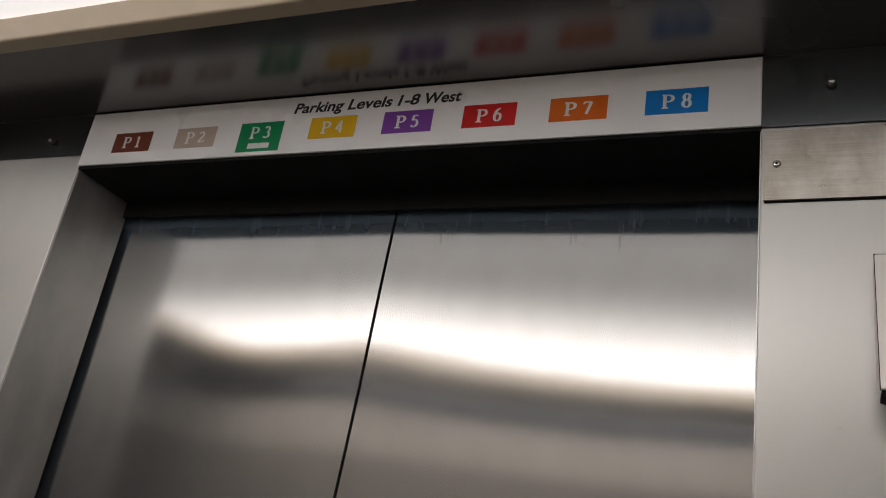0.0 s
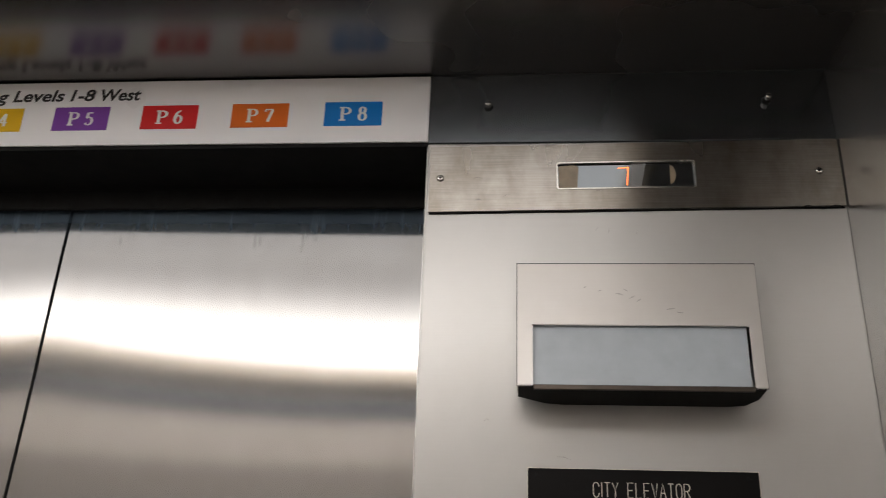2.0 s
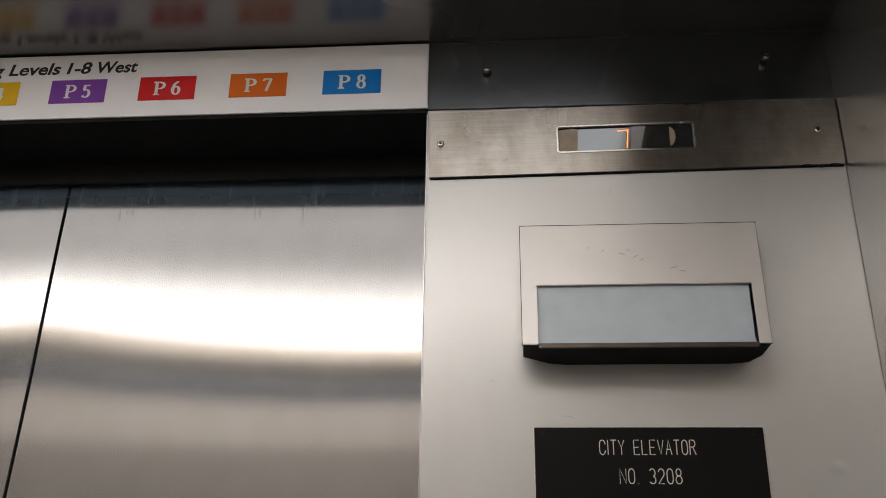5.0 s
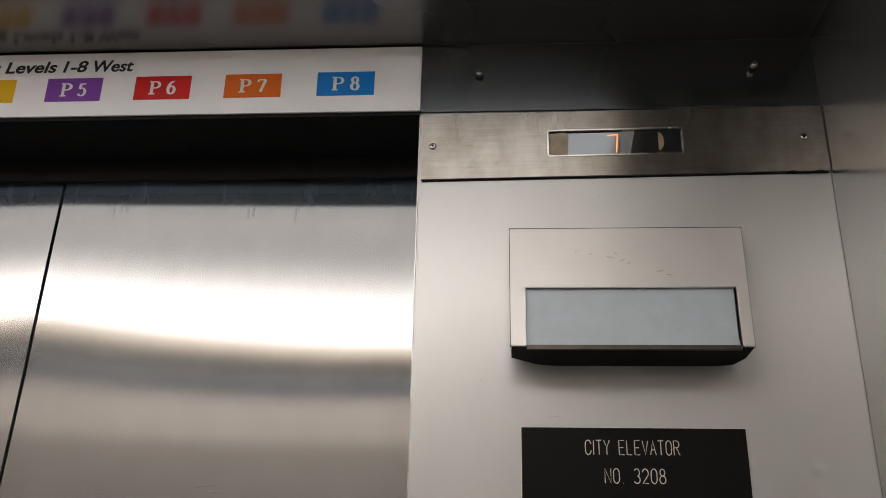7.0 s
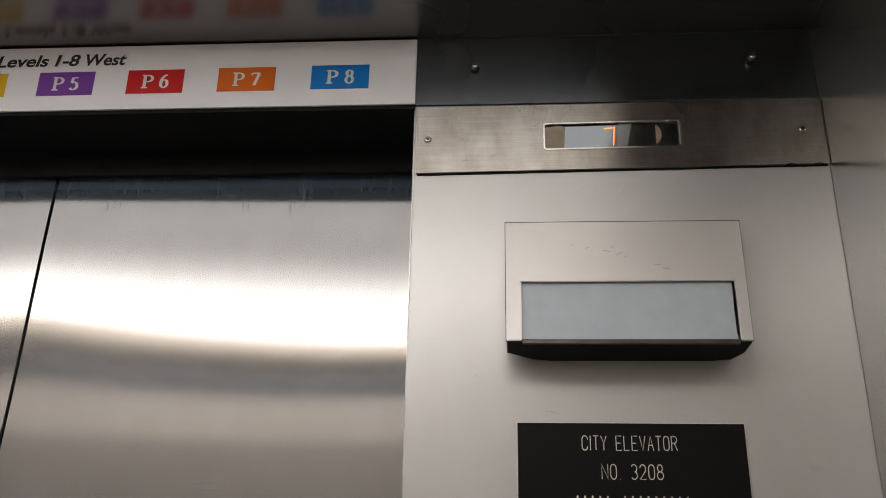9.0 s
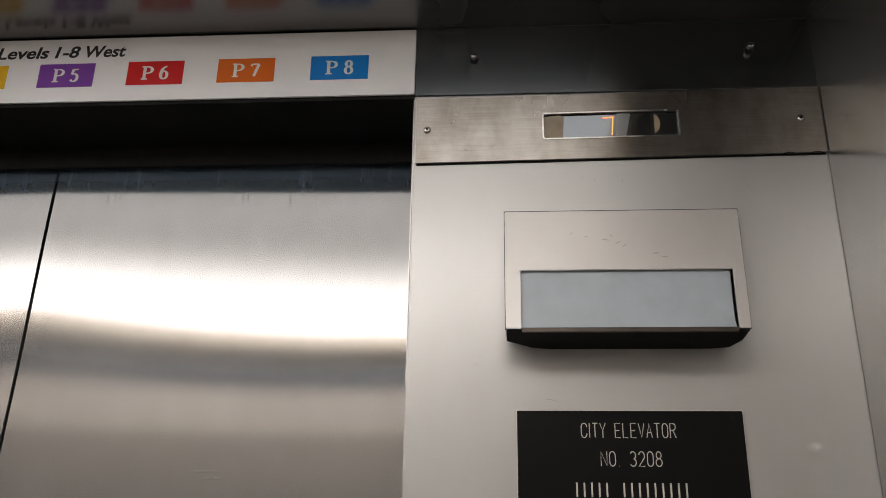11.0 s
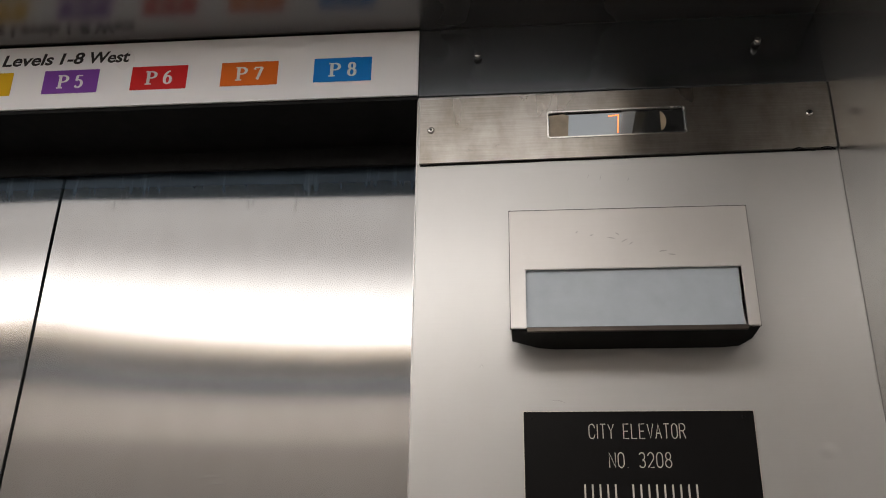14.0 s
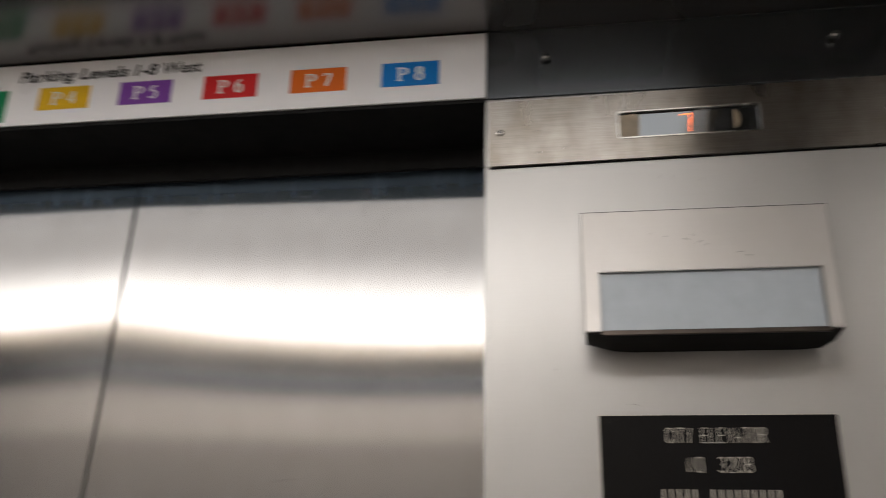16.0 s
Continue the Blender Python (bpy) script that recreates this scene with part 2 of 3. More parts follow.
def sheet(outer, holes, y0, y1, bevel=0.0):
    """A sheet in the xz plane, from y0 (cab side) to y1, with holes."""
    bm = bmesh.new()
    edges = []
    for loop in (outer, *holes):
        vs = [bm.verts.new((x, y0, z)) for x, z in loop]
        edges += [bm.edges.new((vs[i], vs[(i + 1) % len(vs)])) for i in range(len(vs))]
    bmesh.ops.triangle_fill(bm, use_beauty=True, use_dissolve=False, edges=edges, normal=(0, -1, 0))
    r = bmesh.ops.extrude_face_region(bm, geom=bm.faces[:])
    bmesh.ops.translate(bm, vec=(0, y1 - y0, 0), verts=[g for g in r["geom"] if isinstance(g, bmesh.types.BMVert)])
    bmesh.ops.recalc_face_normals(bm, faces=bm.faces[:])
    return bm


def disc(x, z, y0, y1, radius, dome=0.0, n=20):
    """A round pin along y from y1 (root) to y0 (head), with a rounded head."""
    bm = bmesh.new()
    rings = [(radius, y1), (radius, y0 + radius * 0.3), (radius * 0.85, y0), (radius * 0.5, y0 - dome * 0.7)]
    loops = []
    for r, y in rings:
        loops.append([bm.verts.new((x + r * math.cos(2 * math.pi * k / n), y, z + r * math.sin(2 * math.pi * k / n))) for k in range(n)])
    for a, b in zip(loops, loops[1:]):
        for k in range(n):
            bm.faces.new((a[k], a[(k + 1) % n], b[(k + 1) % n], b[k]))
    bm.faces.new(loops[-1])
    bm.faces.new(loops[0][::-1])
    bmesh.ops.recalc_face_normals(bm, faces=bm.faces[:])
    for f in bm.faces:
        f.smooth = len(f.verts) == 4
    return bm


def lettering(text, x0, x1, z0, z1, y, bold=0.0, shear=0.0, depth=0.0004, space=1.0):
    """Letters of the built-in font, as a mesh that fills the given rectangle, facing the cab."""
    cu = bpy.data.curves.new("letters", "FONT")
    cu.body, cu.shear, cu.space_character, cu.offset = text, shear, space, bold
    cu.resolution_u = 4
    tmp = new("letters", cu)
    dg = bpy.context.evaluated_depsgraph_get()
    dg.update()
    me = bpy.data.meshes.new_from_object(tmp.evaluated_get(dg))
    bpy.data.objects.remove(tmp)
    bpy.data.curves.remove(cu)
    bm = bmesh.new()
    bm.from_mesh(me)
    bpy.data.meshes.remove(me)
    xs, ys = [v.co.x for v in bm.verts], [v.co.y for v in bm.verts]
    ax, bx, ay, by = min(xs), max(xs), min(ys), max(ys)
    for v in bm.verts:
        v.co = Vector((x0 + (v.co.x - ax) / (bx - ax) * (x1 - x0), y, z0 + (v.co.y - ay) / (by - ay) * (z1 - z0)))
    bmesh.ops.remove_doubles(bm, verts=bm.verts[:], dist=1e-6)
    return bm


def bow(cx, cz, rx, rz, a0, a1, n=14):
    return [(cx + rx * math.cos(radians(a0 + (a1 - a0) * k / n)), cz + rz * math.sin(radians(a0 + (a1 - a0) * k / n))) for k in range(n + 1)]


# strokes of each sign character in a unit square: the pen is broad on uprights, thin on levels
SERIF = {
    "P": [[(0.27, 0.02), (0.27, 0.98)], [(0.27, 0.96), (0.48, 0.96)] + bow(0.5, 0.72, 0.36, 0.24, 90, -90) + [(0.27, 0.48)], [(0.04, 0.03), (0.54, 0.03)], [(0.04, 0.97), (0.3, 0.97)]],
    "1": [[(0.5, 0.02), (0.5, 0.96)], [(0.5, 0.96), (0.24, 0.82)], [(0.2, 0.03), (0.8, 0.03)]],
    "2": [bow(0.46, 0.71, 0.32, 0.26, 165, -25) + [(0.12, 0.07)], [(0.1, 0.07), (0.9, 0.07), (0.93, 0.22)]],
    "3": [bow(0.44, 0.74, 0.3, 0.23, 155, -85), bow(0.42, 0.27, 0.38, 0.25, 85, -150)],
    "4": [[(0.66, 0.02), (0.66, 0.97)], [(0.66, 0.97), (0.08, 0.3)], [(0.06, 0.3), (0.96, 0.3)]],
    "5": [[(0.82, 0.93), (0.28, 0.93)], [(0.28, 0.95), (0.2, 0.55)], bow(0.42, 0.31, 0.38, 0.29, 128, -150)],
    "6": [bow(0.78, 0.34, 0.64, 0.62, 92, 180), bow(0.5, 0.31, 0.34, 0.29, 0, 360, 20)],
    "7": [[(0.1, 0.78), (0.14, 0.93), (0.9, 0.93)], [(0.88, 0.93), (0.4, 0.02)]],
    "8": [bow(0.5, 0.75, 0.28, 0.22, 0, 360, 20), bow(0.5, 0.27, 0.35, 0.26, 0, 360, 20)],
}
# single-line engraving characters
GRAVEN = {
    "C": [[(1, 0.8)] + bow(0.5, 0.72, 0.5, 0.28, 0, 180) + bow(0.5, 0.28, 0.5, 0.28, 180, 360) + [(1, 0.2)]],
    "I": [[(0.5, 0), (0.5, 1)]],
    "T": [[(0, 1), (1, 1)], [(0.5, 1), (0.5, 0)]],
    "Y": [[(0, 1), (0.5, 0.48), (1, 1)], [(0.5, 0.48), (0.5, 0)]],
    "E": [[(0.95, 1), (0, 1), (0, 0), (0.95, 0)], [(0, 0.5), (0.8, 0.5)]],
    "L": [[(0, 1), (0, 0), (0.9, 0)]],
    "V": [[(0, 1), (0.5, 0), (1, 1)]],
    "A": [[(0, 0), (0.5, 1), (1, 0)], [(0.18, 0.36), (0.82, 0.36)]],
    "O": [bow(0.5, 0.7, 0.48, 0.3, 0, 180) + bow(0.5, 0.3, 0.48, 0.3, 180, 360) + [(0.98, 0.7)]],
    "R": [[(0, 0), (0, 1), (0.5, 1)] + bow(0.5, 0.76, 0.46, 0.24, 90, -90) + [(0, 0.52)], [(0.5, 0.52), (1, 0)]],
    "N": [[(0, 0), (0, 1), (1, 0), (1, 1)]],
    ".": [[(0.4, 0), (0.6, 0)]],
    "3": [bow(0.46, 0.74, 0.46, 0.26, 150, -80), bow(0.46, 0.26, 0.5, 0.26, 80, -150)],
    "2": [bow(0.48, 0.7, 0.48, 0.3, 165, -25) + [(0, 0), (1, 0)]],
    "0": [bow(0.5, 0.7, 0.48, 0.3, 0, 180) + bow(0.5, 0.3, 0.48, 0.3, 180, 360) + [(0.98, 0.7)]],
    "8": [bow(0.5, 0.76, 0.4, 0.24, 0, 360, 20), bow(0.5, 0.26, 0.5, 0.26, 0, 360, 20)],
}


def pen(strokes, x0, x1, z0, z1, y, broad, thin, bm=None):
    """Strokes drawn with a flat pen, raised a little off their ground and facing the cab."""
    bm = bm or bmesh.new()
    for step, stroke in enumerate(strokes):
        pts = [Vector((x0 + u * (x1 - x0), z0 + w * (z1 - z0))) for u, w in stroke]
        sides = []
        for k, p in enumerate(pts):
            d = (pts[min(k + 1, len(pts) - 1)] - pts[max(k - 1, 0)])
            d = d.normalized() if d.length else Vector((1, 0))
            half = 0.5 * math.hypot(broad * d.y, thin * d.x)
            n = Vector((-d.y, d.x)) * half
            sides.append((p + n, p - n))
        yy = y - 0.00002 * step
        rows = [(bm.verts.new((a.x, yy, a.y)), bm.verts.new((b.x, yy, b.y))) for a, b in sides]
        for a, b in zip(rows, rows[1:]):
            bm.faces.new((a[0], b[0], b[1], a[1]))
    bm.normal_update()
    for f in bm.faces:
        if f.normal.y > 0:
            f.normal_flip()
    return bm


def engraved(text, x0, x1, z0, z1, y, line):
    """One line of single-line engraving, spread over the given width."""
    wide = {"I": 0.15, ".": 0.3, " ": 0.9}
    total = sum(wide.get(c, 1.0) for c in text) + 0.42 * (len(text) - 1)
    unit = (x1 - x0) / total
    bm = bmesh.new()
    x = x0
    for c in text:
        w = wide.get(c, 1.0) * unit
        if c != " ":
            pen(GRAVEN[c], x, x + w, z0, z1, y, line, line, bm)
        x += w + 0.42 * unit
    return bm


def joined(*bms):
    out = bms[0]
    for b in bms[1:]:
        me = bpy.data.meshes.new("join")
        b.to_mesh(me)
        b.free()
        out.from_mesh(me)
        bpy.data.meshes.remove(me)
    return out


# ---- the cab shell ----
floor = tagged(part("floor", box(-LEFT_W - 0.03, HALF_W + 0.03, BACK - 0.03, 0.16, -0.04, 0.0), FLOOR_MAT),
               "dark speckled vinyl floor of the elevator cab", "floor", kind="structure")
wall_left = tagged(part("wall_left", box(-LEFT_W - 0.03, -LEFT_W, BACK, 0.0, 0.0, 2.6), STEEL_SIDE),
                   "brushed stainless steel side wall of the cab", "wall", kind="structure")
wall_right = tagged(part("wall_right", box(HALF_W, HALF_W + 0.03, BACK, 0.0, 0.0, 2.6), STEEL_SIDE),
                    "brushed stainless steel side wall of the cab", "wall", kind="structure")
wall_back = tagged(part("wall_back", box(-LEFT_W - 0.03, HALF_W + 0.03, BACK - 0.03, BACK, 0.0, 2.6), STEEL_BACK),
                   "brushed stainless steel back wall of the cab", "wall", kind="structure")
# unseen wall added behind the doors so that no light leaks through
light_stop = tagged(part("wall_light_stop", box(-1.5, 1.5, 0.24, 0.3, -0.1, 2.8), STOP_DARK),
                    "dark unseen wall behind the doors, added against light leaks", "wall", kind="structure")

part("laminate_panel", box(-LEFT_W, -LEFT_W + 0.008, BACK + 0.05, -0.3, 0.12, 2.0, 0.002), LAMINATE_DARK, wall_left, "dark taupe laminate panel")
part("laminate_panel", box(-LEFT_W + 0.02, HALF_W - 0.02, BACK, BACK + 0.008, 1.995, 2.13, 0.002), LAMINATE_LIGHT, wall_back, "light taupe laminate panel")
part("laminate_panel", box(-LEFT_W + 0.02, HALF_W - 0.02, BACK, BACK + 0.008, 0.12, 1.991, 0.002), LAMINATE_MID, wall_back, "taupe laminate panel")
part("top_strip", box(-LEFT_W + 0.004, HALF_W - 0.004, BACK, BACK + 0.003, 2.135, 2.198, 0.0008), STEEL_STRIP_DARK, wall_back, "darker glossy steel strip near the ceiling")

# front returns either side of the opening; the top strip is a panel of its own
JAMB_Y = 0.131
wall_front_left = tagged(part("wall_front_left", box(-LEFT_W, -OPEN, 0.0, JAMB_Y, 0.0, 2.155, 0.002, 3), STEEL_PANEL),
                         "brushed stainless steel front return panel beside the door", "wall", kind="structure")
wall_front_right = tagged(part("wall_front_right", box(OPEN, HALF_W + 0.0008, 0.0, JAMB_Y, 0.0, 2.131, 0.002, 3), STEEL_PANEL),
                          "brushed stainless steel front return panel beside the door", "wall", kind="structure")
top_strip_left = part("top_strip", box(-LEFT_W, -OPEN, 0.0, JAMB_Y, 2.1565, CEIL - 0.001, 0.0008), STEEL_STRIP, wall_front_left,
                      "darker glossy steel strip under the ceiling")
top_strip_right = part("top_strip", box(OPEN, HALF_W, 0.0, JAMB_Y, 2.1325, CEIL - 0.001, 0.0008), STEEL_STRIP, wall_front_right,
                       "darker glossy steel strip under the ceiling")


def thumb_screw(x, z, parent):
    s = part("thumb_screw", disc(x, z, -0.013, 0.0, 0.0042, 0.0006), CHROME, parent, "small chrome thumb screw")
    part("collar", disc(x, z, -0.003, 0.0, 0.0058), BLACK, s)
    part("slot", box(x - 0.0036, x + 0.0036, -0.0142, -0.0128, z - 0.0006, z + 0.0006), BLACK, s)


for sx, sz, strip in ((-0.608, 2.183, top_strip_left), (0.6105, 2.1835, top_strip_right), (0.962, 2.1885, top_strip_right)):
    thumb_screw(sx, sz, strip)

for wall, xj, sx in ((wall_front_left, -OPEN, 1), (wall_front_right, OPEN, -1)):
    part("jamb_lining", box(min(xj, xj + sx * 0.0012), max(xj, xj + sx * 0.0012), 0.0035, JAMB_Y - 0.0005, 0.005, HEAD - 0.001), STEEL_JAMB, wall, "smooth steel jamb lining")

door_header = tagged(part("door_header", box(-OPEN, OPEN, 0.001, JAMB_Y, HEAD - 0.0058, 2.6), BLACK),
                     "black painted door header above the opening", "door frame", kind="structure")
# black strip put in for the shade at the top of the doors
part("lip", box(-OPEN + 0.001, OPEN - 0.001, JAMB_Y - 0.008, JAMB_Y - 0.001, 2.100, HEAD + 0.001, 0.0006), BLACK, door_header, "black strip added where shade lies close to the doors")

# ---- doors ----




def lean(bm, meeting):
    """The meeting edges hang slightly out of plumb."""
    for v in bm.verts:
        if abs(v.co.x - meeting) < 0.004:
            v.co.x += 0.034 * max(v.co.z - 2.1, -0.6)
    return bm


def sheet_bow(x, z, bow):
    """How far the dented sheet stands off its plane: it leans out along its meeting edge, above head height."""
    edge, reach, tilt, height, spread = bow
    f = max(0.0, 1.0 - abs(x - edge) / reach)
    return tilt * f * f * spread * math.tanh((z - height) / spread) + 0.0004 * noise.noise(Vector((x * 3.0, 0.0, z * 4.0)))


def door_leaf(name, x0, x1, meeting, bow):
    d = thing(name, ((x0 + x1) / 2, DOOR_Y + 0.02, 0.005), "closed brushed stainless steel center-opening elevator door leaf", "door", kind="structure")
    side = 1 if meeting > x0 + 0.1 else -1
    edge = box(min(meeting, meeting + side * 0.0009), max(meeting, meeting + side * 0.0009), DOOR_Y + 0.008, DOOR_Y + 0.030, 0.01, 2.24)
    bmesh.ops.bisect_plane(edge, geom=edge.verts[:] + edge.edges[:] + edge.faces[:], plane_co=(0, 0, 1.5), plane_no=(0, 0, 1))
    leaf = bmesh.new()
    nx, nz = 28, 60
    grids = []
    for y in (DOOR_Y, DOOR_Y + 0.032):
        grids.append([[leaf.verts.new((x0 + (x1 - x0) * i / nx, y, 0.005 + 2.245 * k / nz)) for i in range(nx + 1)] for k in range(nz + 1)])
    for g in grids:
        for k in range(nz):
            for i in range(nx):
                leaf.faces.new((g[k][i], g[k][i + 1], g[k + 1][i + 1], g[k + 1][i]))
    front, back = grids
    rim = [(0, i) for i in range(nx)] + [(k, nx) for k in range(nz)] + [(nz, i) for i in range(nx, 0, -1)] + [(k, 0) for k in range(nz, 0, -1)]
    for (ka, ia), (kb, ib) in zip(rim, rim[1:] + rim[:1]):
        leaf.faces.new((front[ka][ia], back[ka][ia], back[kb][ib], front[kb][ib]))
    for v in leaf.verts:
        v.co.y += 0.003 + sheet_bow(v.co.x, v.co.z, bow)
    bmesh.ops.recalc_face_normals(leaf, faces=leaf.faces[:])
    lean(leaf, meeting)
    leaf.normal_update()
    for f in leaf.faces:
        f.smooth = True
    for e in leaf.edges:
        e.smooth = len(e.link_faces) == 2 and e.calc_face_angle() < 0.5
    part("panel", leaf, STEEL_DOOR, d)
    part("rubber_edge", lean(edge, meeting), RUBBER, d, "thin black rubber edge")
    return d


SEAM = -0.003
BOW_LEFT = (-0.01, 1.0, -0.036, 1.92, 0.13)    # edge, reach, tilt, height, spread
BOW_RIGHT = (-0.01, 0.6, -0.036, 1.92, 0.13)
door_leaf("door_1", -0.62, SEAM - 0.0025, SEAM - 0.0025, BOW_LEFT)
door_leaf("door_2", SEAM + 0.0025, 0.62, SEAM + 0.0025, BOW_RIGHT)
door_sill = tagged(part("door_sill", box(-OPEN, OPEN, 0.001, 0.23, -0.03, 0.004, 0.001), CHROME), "grooved metal door sill", "sill", kind="structure")

# ---- ceiling: dark soffit all round a recessed luminous panel ----
IX, IXL, IY0, IY1 = HALF_W - LIP_SIDE, LEFT_W - LIP_SIDE, BACK + LIP_BACK, -LIP
ceiling = bmesh.new()
for a in ((-LEFT_W, HALF_W, IY1, 0.0), (-LEFT_W, HALF_W, BACK, IY0), (-LEFT_W, -IXL, IY0, IY1), (IX, HALF_W, IY0, IY1)):
    box(a[0], a[1], a[2], a[3], CEIL, CEIL + 0.02, bm=ceiling)
box(-LEFT_W, HALF_W, BACK, 0.12, 2.4, 2.43, bm=ceiling)
ceiling = tagged(part("ceiling", ceiling, BRONZE), "glossy dark brown ceiling soffit round a recessed light", "ceiling", kind="structure")
RISE = 0.042


ceiling_light = thing("ceiling_light", (0, (IY0 + IY1) / 2, CEIL), "recessed luminous white ceiling panel in a beige frame", "ceiling light")
T = 0.03
part("frame_bar", box(-IXL, IX, IY1 - T + 0.008, IY1 + 0.008, CEIL - 0.004, CEIL + RISE, 0.004, 3), BEIGE, ceiling_light, "beige painted lip of the light recess")
part("frame_bar", box(-IXL, IX, IY0 - 0.008, IY0 + T - 0.008, CEIL - 0.004, CEIL + RISE, 0.004, 3), BEIGE, ceiling_light)
part("frame_bar", box(-IXL - 0.008, -IXL + T - 0.008, IY0 + T - 0.008, IY1 - T + 0.008, CEIL - 0.004, CEIL + RISE, 0.004, 3), BEIGE, ceiling_light)
part("frame_bar", box(IX - T + 0.008, IX + 0.008, IY0 + T - 0.008, IY1 - T + 0.008, CEIL - 0.004, CEIL + RISE, 0.004, 3), BEIGE, ceiling_light)
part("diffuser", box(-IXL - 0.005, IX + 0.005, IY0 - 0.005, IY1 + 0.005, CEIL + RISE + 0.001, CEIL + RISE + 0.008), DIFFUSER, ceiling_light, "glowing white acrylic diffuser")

# ---- sign over the door ----
SIGN_Y = -0.003
level_sign = thing("level_sign", (0, 0, HEAD), "white sign with colored parking level labels above the elevator door", "sign")
part("board", box(-OPEN, OPEN, SIGN_Y, 0.0005, HEAD - 0.001, 2.2312, 0.0006), SIGN_WHITE, level_sign)
words = (("Parking", -0.131, -0.046, 2.1950), ("Levels", -0.039, 0.0335, 2.2005), ("1-8", 0.0425, 0.0770, 2.2005), ("West", 0.0845, 0.1410, 2.2005))
part("title_lettering", joined(*[lettering(w, xa, xb, za, 2.2190, SIGN_Y - 0.0006, 0.026, 0.17) for w, xa, xb, za in words]), INK, level_sign, "black italic lettering")
LEFTS = (-0.4690, -0.3425, -0.2205, -0.0960, 0.0250, 0.1475, 0.2705, 0.3953)
for k, bx in enumerate(LEFTS):
    top = 2.1887 + 0.0045 * k / 7       # the row of labels rises a little
    zb = 2.1395 if k == 2 else top - 0.0358
    lab = part("level_label", box(bx, bx + 0.0765, SIGN_Y - 0.0007, SIGN_Y + 0.0005, zb, top), BLOCK[k], level_sign, BLOCK_COLOURS[k][0] + " level label")
    za, zt = top - 0.0282, top - 0.0080
    yy = SIGN_Y - 0.0012
    letters = pen(SERIF["P"], bx + 0.0195, bx + 0.0365, za, zt, yy, 0.0043, 0.0020)
    pen(SERIF[str(k + 1)], bx + 0.0445, bx + 0.0570, za, zt, yy, 0.0041, 0.0020, letters)
    part("lettering", letters, LETTER, lab, "white lettering")
    if k == 2:
        part("name_bar", box(bx + 0.021, bx + 0.059, yy, yy + 0.0004, 2.1445, 2.1535), LETTER, lab, "small white bar")

# ---- floor indicator plate ----
indicator = thing("floor_indicator", (0.79, 0, 2.033), "coarse brushed steel floor indicator plate with a dark display window", "indicator")


def skewed(bm):
    """The plate hangs very slightly out of level."""
    for v in bm.verts:
        v.co.z += (v.co.x - 0.79) * 0.0125
    return bm


PX0, PX1, PZ0, PZ1 = 0.5375, 1.0385, 2.0360, 2.1265
WX0, WX1, WZ0, WZ1 = 0.6975, 0.8645, 2.0645, 2.0995
part("plate", skewed(sheet([(PX0, PZ0), (PX1, PZ0), (PX1, PZ1), (PX0, PZ1)], [rounded(WX0, WX1, WZ0, WZ1, 0.003)], -0.0045, -0.0008)), STEEL_PLATE, indicator)
# shadow line below and above the plate, put in as a black sheet
part("backing", skewed(box(PX0 + 0.001, PX1 - 0.001, -0.0007, -0.0003, PZ0 - 0.0022, PZ1 + 0.0012)), BLACK, indicator, "black sheet drawn as the shadow line along the plate edge")
part("window_rim", skewed(sheet(rounded(WX0 - 0.0014, WX1 + 0.0014, WZ0 - 0.0014, WZ1 + 0.0014, 0.004), [rounded(WX0 + 0.0004, WX1 - 0.0004, WZ0 + 0.0004, WZ1 - 0.0004, 0.003)],
                         -0.0055, -0.0044)), CHROME, indicator, "bright worn rim of the window")
window_pane = part("window_pane", skewed(box(WX0 - 0.002, WX1 + 0.002, -0.0018, -0.0007, WZ0 - 0.002, WZ1 + 0.002)), GLASS, indicator, "dark glossy display window")


part("beige_disc", skewed(sheet([(0.8335 + 0.0085 * math.cos(u), 2.0825 + 0.0135 * math.sin(u)) for u in [math.radians(-80 + 10 * k) for k in range(17)]], [], -0.0030, -0.0027)),
     BEIGE_TINT, window_pane, "dull beige half disc")
part("beige_patch", skewed(sheet([(WX0 + 0.001, WZ0), (WX0 + 0.024, WZ0), (WX0 + 0.026, WZ1 - 0.004), (WX0 + 0.020, WZ1 - 0.001), (WX0 + 0.001, WZ1 - 0.003)], [], -0.0022, -0.0019)),
     BEIGE_TINT, window_pane, "beige patch on the window")
part("pale_patch", skewed(sheet([(0.787, WZ0), (0.799, WZ0), (0.8065, WZ1), (0.789, WZ1)], [], -0.0022, -0.0019)), PALE, window_pane, "pale patch on the window")


def segment(points):
    bm = bmesh.new()
    for (xa, za), (xb, zb) in zip(points, points[1:]):
        d = Vector((xb - xa, zb - za)).normalized() * 0.00062
        n = Vector((-d.y, d.x))
        q = [(xa + n.x - d.x, za + n.y - d.y), (xa - n.x - d.x, za - n.y - d.y), (xb - n.x + d.x, zb - n.y + d.y), (xb + n.x + d.x, zb + n.y + d.y)]
        bm.faces.new([bm.verts.new((x, -0.0021, z)) for x, z in q])
    return bm


part("digit", segment([(0.7725, 2.0925), (0.7845, 2.0935), (0.7825, 2.0695)]), DIGIT, window_pane, "glowing orange numeral seven")


def plate_screw(x, z, parent, y=-0.0045, r=0.0048):
    s = part("screw", disc(x, z, y - 0.002, y, r, 0.0008), CHROME, parent, "small steel screw")
    part("slot", disc(x, z, y - 0.0030, y - 0.0015, r * 0.42), BLACK, s)


plate_screw(0.5515, 2.079, indicator)
plate_screw(1.0125, 2.0855, indicator)

# ---- emergency light housing ----
EX0, EX1, EZ0, EZ1, YT, YB = 0.6475, 0.9088, 1.800, 1.9515, -0.035, -0.068
